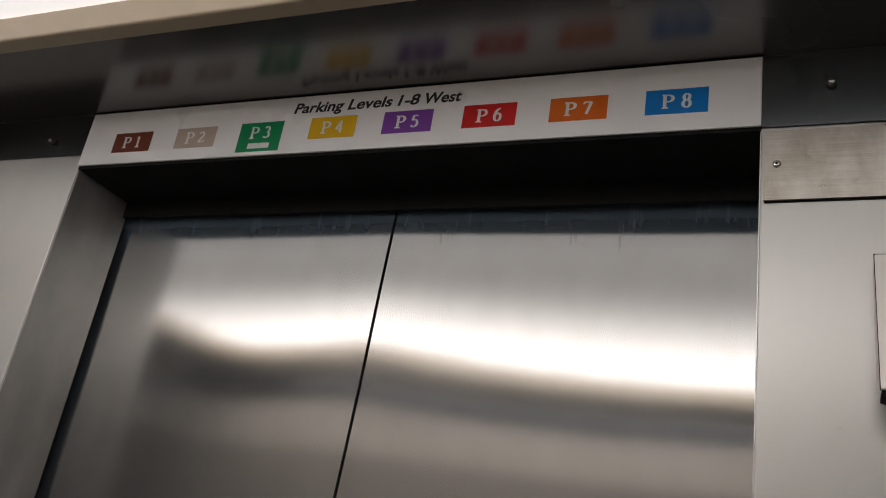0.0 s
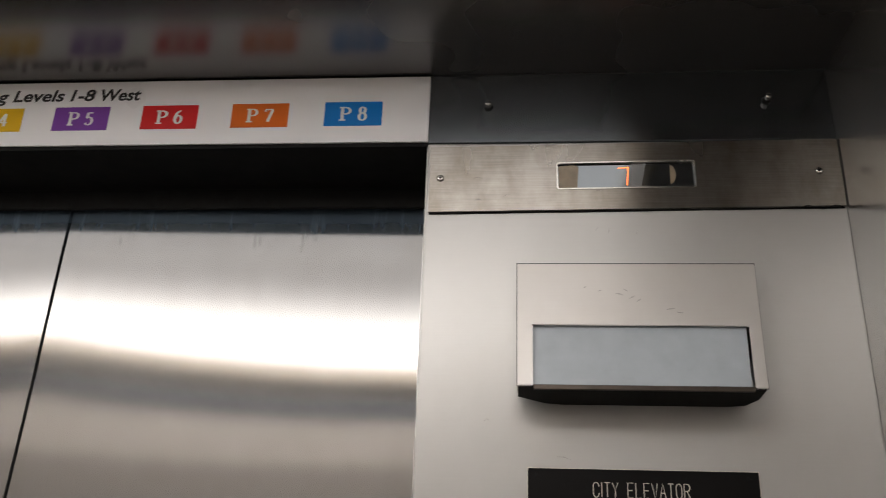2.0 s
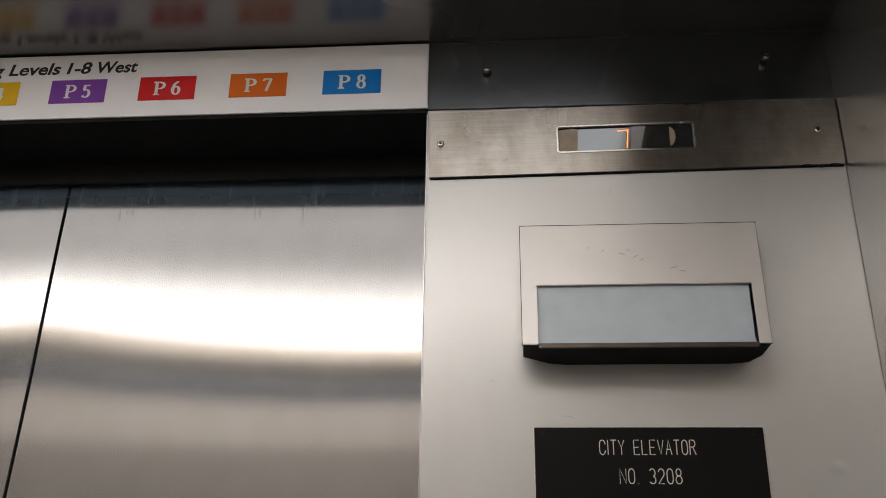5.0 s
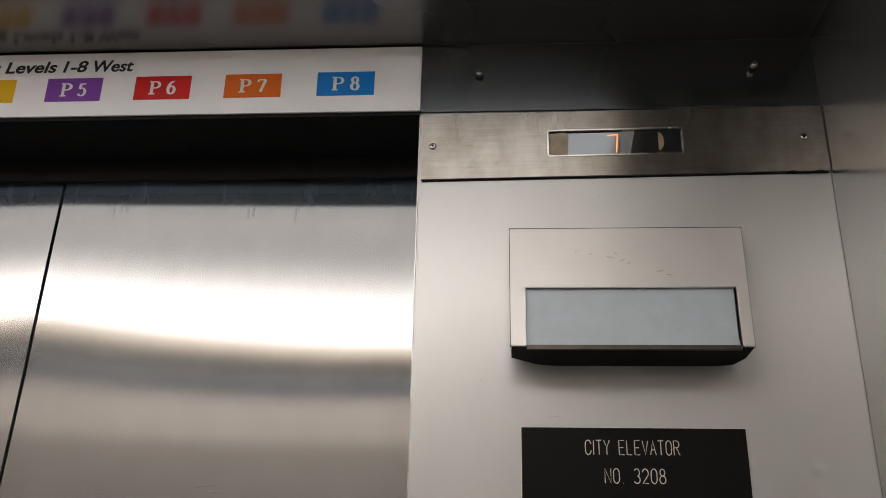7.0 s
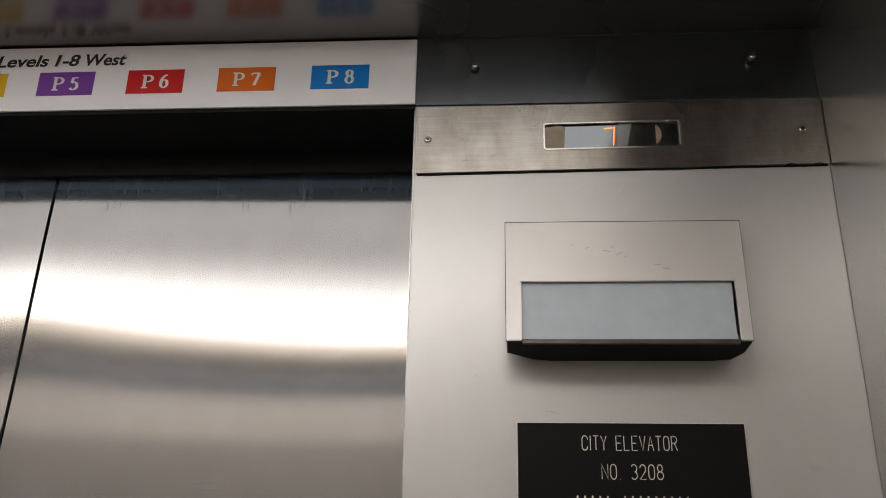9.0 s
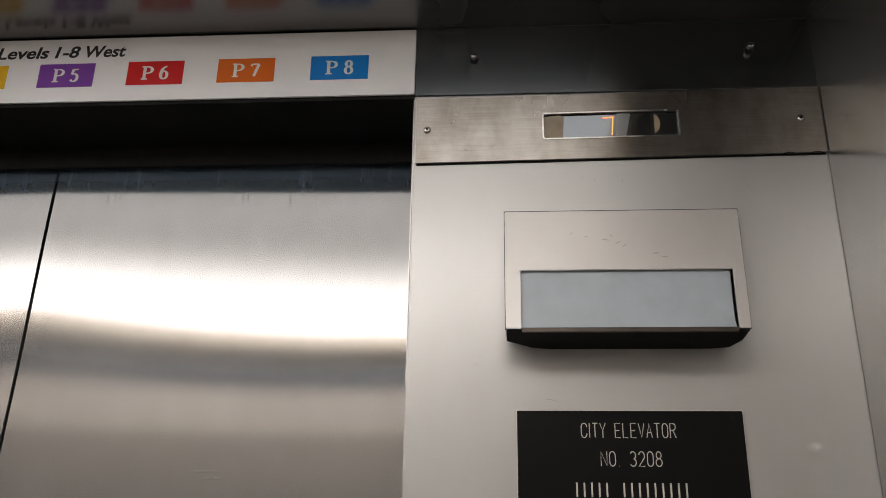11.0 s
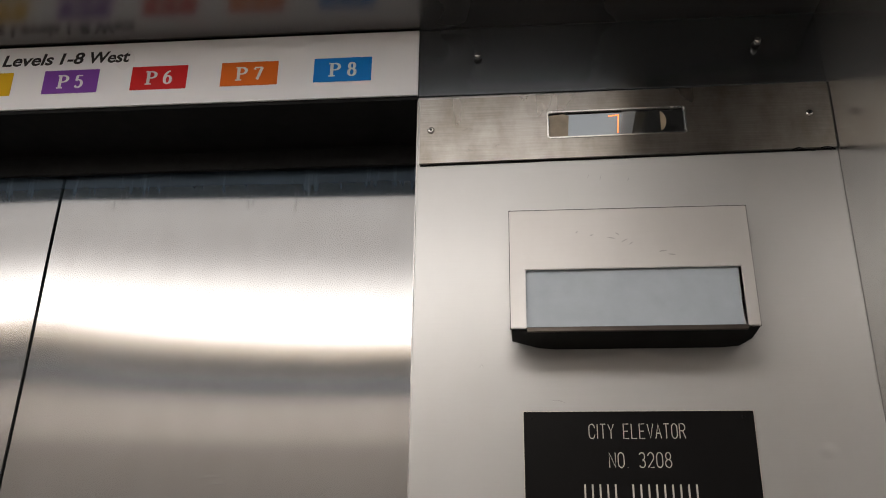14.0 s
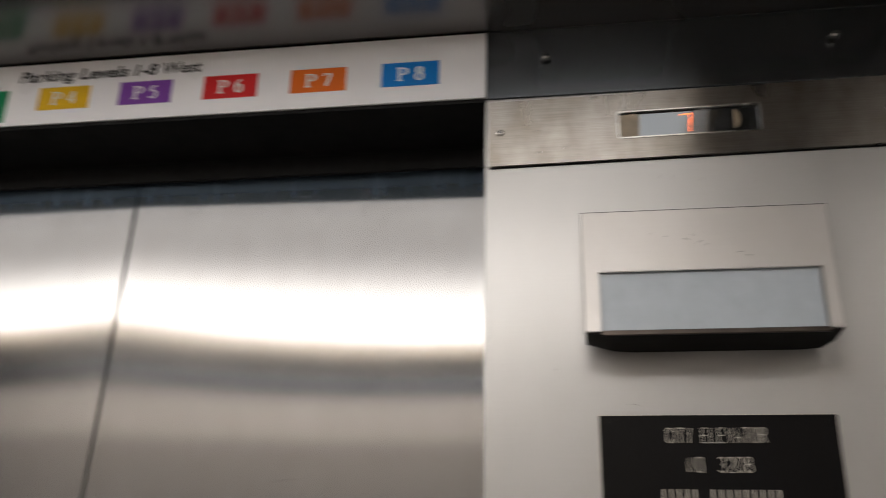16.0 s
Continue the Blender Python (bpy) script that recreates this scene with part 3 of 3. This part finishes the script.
light_box = thing("emergency_light", (0.78, 0, EZ0), "brushed steel emergency light housing with a frosted lens", "emergency light")


def flare(bm):
    """The housing is a little wider at its top."""
    for v in bm.verts:
        f = (v.co.z - EZ0) / (EZ1 - EZ0)
        v.co.x += (v.co.x - EX0) / (EX1 - EX0) * (0.0082 * f - 0.002)
    return bm


def slant(bm):
    for v in bm.verts:
        f = (v.co.z - EZ0) / (EZ1 - EZ0)
        v.co.y += YB + (YT - YB) * f
    return flare(bm)


LX0, LX1, LZ1 = 0.6645, 0.8958, 1.872
outline = [(EX0, EZ0), (LX0, EZ0), (LX0, LZ1), (LX1, LZ1), (LX1, EZ0), (EX1, EZ0), (EX1, EZ1), (EX0, EZ1)]
front = slant(sheet(outline, [], 0.0, 0.0022))
bmesh.ops.bevel(front, geom=[e for e in front.edges if e.is_boundary is False and len(e.link_faces) == 2 and e.calc_face_angle() > 1.0], offset=0.0008, segments=2, affect="EDGES")
part("front_plate", front, STEEL_BOX, light_box)


# dark rim standing in for the shadow line round the front plate
shadow_rim = slant(sheet([(EX0 - 0.0007, EZ0 - 0.0004), (EX1 + 0.0007, EZ0 - 0.0004), (EX1 + 0.0007, EZ1 + 0.0016), (EX0 - 0.0007, EZ1 + 0.0016)],
                     [[(LX0 - 0.006, EZ0 + 0.002), (LX1 + 0.006, EZ0 + 0.002), (LX1 + 0.006, LZ1 + 0.006), (LX0 - 0.006, LZ1 + 0.006)]], 0.0023, 0.0033))
part("shadow_rim", shadow_rim, BLACK, light_box, "thin dark rim painted as the shadow line behind the front plate")


def cheek(x0, x1):
    bm = bmesh.new()
    vs = [[bm.verts.new((x, y, z)) for y, z in ((-0.03, EZ0), (YB + 0.002, EZ0), (YT + 0.002, EZ1), (-0.0005, EZ1), (-0.0005, EZ0 + 0.035))] for x in (x0, x1)]
    bm.faces.new(vs[0])
    bm.faces.new(vs[1][::-1])
    for k in range(5):
        bm.faces.new((vs[0][k], vs[1][k], vs[1][(k + 1) % 5], vs[0][(k + 1) % 5]))
    bmesh.ops.recalc_face_normals(bm, faces=bm.faces[:])
    return bm


def tray(inset_left, inset_right):
    """The black pan under the housing: full width in front, its back corners cut off."""
    plan = [(EX0 + 0.001, YB + 0.0035), (EX1 - 0.003, YB + 0.0035), (EX1 - 0.003, -0.03), (EX1 - inset_right, -0.006), (EX1 - inset_right - 0.02, -0.0008),
            (EX0 + inset_left + 0.02, -0.0008), (EX0 + inset_left, -0.006), (EX0 + 0.001, -0.03)]
    bm = bmesh.new()
    low = [bm.verts.new((x, y, EZ0 - 0.001 - 0.004 * (y - YB) / -YB)) for x, y in plan]
    high = [bm.verts.new((x, y, EZ0 - 0.0004)) for x, y in plan]
    bm.faces.new(low)
    bm.faces.new(high[::-1])
    n = len(plan)
    for k in range(n):
        bm.faces.new((low[k], high[k], high[(k + 1) % n], low[(k + 1) % n]))
    bmesh.ops.recalc_face_normals(bm, faces=bm.faces[:])
    return bm


part("side_plate", cheek(EX0 + 0.0003, EX0 + 0.002), STEEL_BOX, light_box)
part("side_plate", flare(cheek(EX1 - 0.002, EX1 - 0.0003)), STEEL_BOX, light_box)
part("top_plate", flare(box(EX0 + 0.002, EX1 - 0.002, YT + 0.002, -0.0005, EZ1 - 0.002, EZ1 - 0.0003)), STEEL_BOX, light_box)
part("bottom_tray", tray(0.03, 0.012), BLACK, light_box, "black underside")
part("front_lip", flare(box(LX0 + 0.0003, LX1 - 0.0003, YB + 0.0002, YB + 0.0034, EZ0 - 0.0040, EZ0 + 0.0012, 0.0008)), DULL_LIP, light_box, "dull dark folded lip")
part("lens", slant(sheet([(LX0 - 0.004, EZ0 - 0.001), (LX1 - 0.0025, EZ0 - 0.001), (LX1 - 0.0025, LZ1 + 0.004), (LX0 - 0.004, LZ1 + 0.004)], [], 0.0045, 0.0075)),
     LENS, light_box, "blue-grey frosted plastic lens")

# ---- engraved plate ----
id_plate = thing("engraved_plate", (0.781, 0, 1.56), "black engraved plastic plate with cream lettering on the steel panel", "plate")
QX0, QX1, QZ0, QZ1 = 0.659, 0.9045, 1.555, 1.7245
part("backing", box(QX0, QX1, -0.003, -0.0004, QZ0, QZ1, 0.0008), PLATE_BLACK, id_plate)
part("edge_bevel", sheet([(QX0 - 0.0008, QZ0 - 0.0008), (QX1 + 0.0008, QZ0 - 0.0008), (QX1 + 0.0008, QZ1 + 0.0008), (QX0 - 0.0008, QZ1 + 0.0008)],
                         [[(QX0 + 0.0003, QZ0 + 0.0003), (QX1 - 0.0003, QZ0 + 0.0003), (QX1 - 0.0003, QZ1 - 0.0003), (QX0 + 0.0003, QZ1 - 0.0003)]], -0.0016, -0.0005),
     ENGRAVED, id_plate, "cream core showing at the cut edge")
part("lettering", engraved("CITY ELEVATOR", 0.7290, 0.8310, 1.6950, 1.7105, -0.0034, 0.00105), ENGRAVED, id_plate)
part("lettering", engraved("NO. 3208", 0.7490, 0.8140, 1.6645, 1.6800, -0.0034, 0.00105), ENGRAVED, id_plate)
for lx0, lx1, lz, count in ((0.718, 0.758, 1.632, 5), (0.768, 0.842, 1.632, 9), (0.722, 0.729, 1.604, 1), (0.739, 0.783, 1.604, 5), (0.795, 0.841, 1.604, 6)):
    for k in range(count):
        mid = lx0 + (lx1 - lx0) * (k + 0.5) / count
        part("line_bar", box(mid - 0.0009, mid + 0.0009, -0.0034, -0.0028, lz, lz + 0.0150), ENGRAVED, id_plate)
for hx, hz in ((QX0 + 0.009, QZ1 - 0.007), (QX1 - 0.011, QZ1 - 0.007)):
    part("rivet", disc(hx, hz, -0.0036, -0.0028, 0.0019), BLACK, id_plate)

# ---- fine scratches and a dent ----


def scratch(x, z, dx, dz, bend, y, parent, width=0.0005, name="scratch", label="fine pale scratch", mat=PALE):
    bm = bmesh.new()
    n = 8
    rows = []
    for k in range(n + 1):
        f = k / n
        w = width * math.sin(math.pi * (0.08 + 0.84 * f))
        px, pz = x + dx * f - dz * bend * math.sin(math.pi * f), z + dz * f + dx * bend * math.sin(math.pi * f)
        c = abs(dx) > abs(dz)
        rows.append((bm.verts.new((px - w * (not c), y, pz - w * c)), bm.verts.new((px + w * (not c), y, pz + w * c))))
    for a, b in zip(rows, rows[1:]):
        bm.faces.new((a[0], b[0], b[1], a[1]))
    part(name, bm, mat, parent, label)


door_2 = bpy.data.objects["door_2"]
door_front = DOOR_Y - 0.004
for q in ((0.255, 1.823, 0.018, -0.002, 0.35), (0.12, 1.83, 0.010, 0.004, 0.2), (0.135, 1.812, 0.014, 0.0, -0.25),
          (0.36, 1.828, 0.012, -0.007, 0.1), (0.235, 1.670, 0.045, 0.004, 0.05), (0.255, 1.664, 0.03, 0.001, 0.04), (0.43, 1.79, 0.006, 0.004, 0.0)):
    scratch(*q, door_front, door_2, 0.0004)
DRIP_TOPS = ((0.087, 2.077, 0.017), (0.0945, 2.077, 0.018), (0.0765, 2.069, 0.017), (0.262, 2.077, 0.013), (0.2735, 2.077, 0.027), (0.3415, 2.085, 0.038),
             (0.3475, 2.081, 0.02), (0.3615, 2.092, 0.029), (0.281, 2.073, 0.02))
for dx_, dz_, fall in DRIP_TOPS:
    scratch(dx_, dz_, 0.0010 * fall / 0.02, -1.3 * fall, 0.03, DOOR_Y - 0.0016, door_2, 0.0008, "drip", "pale dried drip", PALE)
for dx_, dz_, run in ((0.019, 2.075, 0.004), (0.018, 2.069, 0.006), (0.051, 2.067, 0.003), (0.066, 2.0675, 0.003), (0.0395, 2.0415, 0.0025), (0.118, 2.074, 0.003), (0.1215, 2.079, 0.0022),
                      (0.242, 2.0712, 0.022), (0.257, 2.0725, 0.006), (0.305, 2.0585, 0.003), (0.302, 2.047, 0.003)):
    scratch(dx_, dz_, run, 0.0003, 0.05, DOOR_Y - 0.0016, door_2, 0.0007, "speck", "pale paint speck", PALE)
for dx_, dz_, run in ((-0.047, 2.069, 0.004), (-0.018, 2.0655, 0.003), (-0.034, 2.070, 0.003)):
    scratch(dx_, dz_, run, 0.0003, 0.05, DOOR_Y - 0.0012, bpy.data.objects["door_1"], 0.0007, "speck", "pale paint speck", PALE)
for q in ((0.692, 2.172, 0.010, 0.001, 0.12), (0.852, 2.159, 0.008, -0.001, 0.1)):
    scratch(*q, -0.0004, top_strip_right, 0.0003)
for q in ((0.690, 1.737, 0.016, -0.003, 0.1), (0.610, 1.775, 0.004, 0.004, 0.0), (0.613, 1.779, 0.003, -0.004, 0.0), (0.742, 2.008, 0.003, 0.006, 0.0), (0.757, 2.005, 0.002, 0.007, 0.0), (0.79, 2.003, 0.002, 0.005, 0.0)):
    scratch(*q, -0.0004, wall_front_right, 0.0004)

# a glint on the side wall, painted as a tiny chrome bar
part("glint", box(HALF_W - 0.0006, HALF_W + 0.0002, -0.070, -0.050, 2.2065, 2.2078), CHROME, wall_right, "small chrome bar standing in for a glint")

for q in ((0.738, 1.915, 0.004, 0.001, 0.03), (0.757, 1.912, 0.009, -0.002, 0.06), (0.766, 1.918, 0.006, -0.005, 0.1), (0.772, 1.905, 0.007, 0.004, 0.05), (0.78, 1.902, 0.005, 0.003, 0.0),
          (0.812, 1.892, 0.009, 0.001, 0.04), (0.822, 1.889, 0.008, -0.001, -0.05), (0.722, 1.919, 0.003, 0.002, 0.0)):
    scratch(*q, YB + (YT - YB) * (q[1] - EZ0) / (EZ1 - EZ0) - 0.0006, light_box, 0.0007, "scuff", "faint grey scuff", GRIME)
for q in ((0.594, 2.046, 0.010, 0.002, 0.2), (0.597, 2.050, 0.006, -0.003, 0.3), (0.592, 2.077, 0.012, 0.001, 0.2), (0.63, 2.052, 0.008, 0.004, 0.1), (0.742, 2.060, 0.012, -0.001, 0.1)):
    scratch(*q, -0.0049, indicator, 0.0006, "scuff", "faint pale scuff")
for q in ((0.985, 2.036, 0.016, 0.001, 0.1), (1.004, 2.0365, 0.012, 0.0005, -0.2), (1.018, 2.037, 0.016, 0.0, 0.1)):
    scratch(*q, -0.0052, indicator, 0.0010, "grime", "dark grime along the plate edge", BLACK)

dent = bmesh.new()
rings = []
for k in range(7):
    r = 0.010 * k / 6
    rings.append([dent.verts.new((0.978 + 1.25 * r * math.cos(a), -0.0001 - 0.0006 * (0.5 + 0.5 * math.cos(math.pi * k / 6)), 1.682 + r * math.sin(a))) for a in [2 * math.pi * j / 24 for j in range(24)]] if k else
                 [dent.verts.new((0.978, -0.0007, 1.682))])
for j in range(24):
    dent.faces.new((rings[0][0], rings[1][j], rings[1][(j + 1) % 24]))
for a, b in zip(rings[1:], rings[2:]):
    for j in range(24):
        dent.faces.new((a[j], b[j], b[(j + 1) % 24], a[(j + 1) % 24]))
bmesh.ops.recalc_face_normals(dent, faces=dent.faces[:])
for f in dent.faces:
    f.smooth = True
    if f.normal.y > 0:
        f.normal_flip()
part("dent", dent, STEEL_PANEL, wall_front_right, "small bump pressed into the sheet")
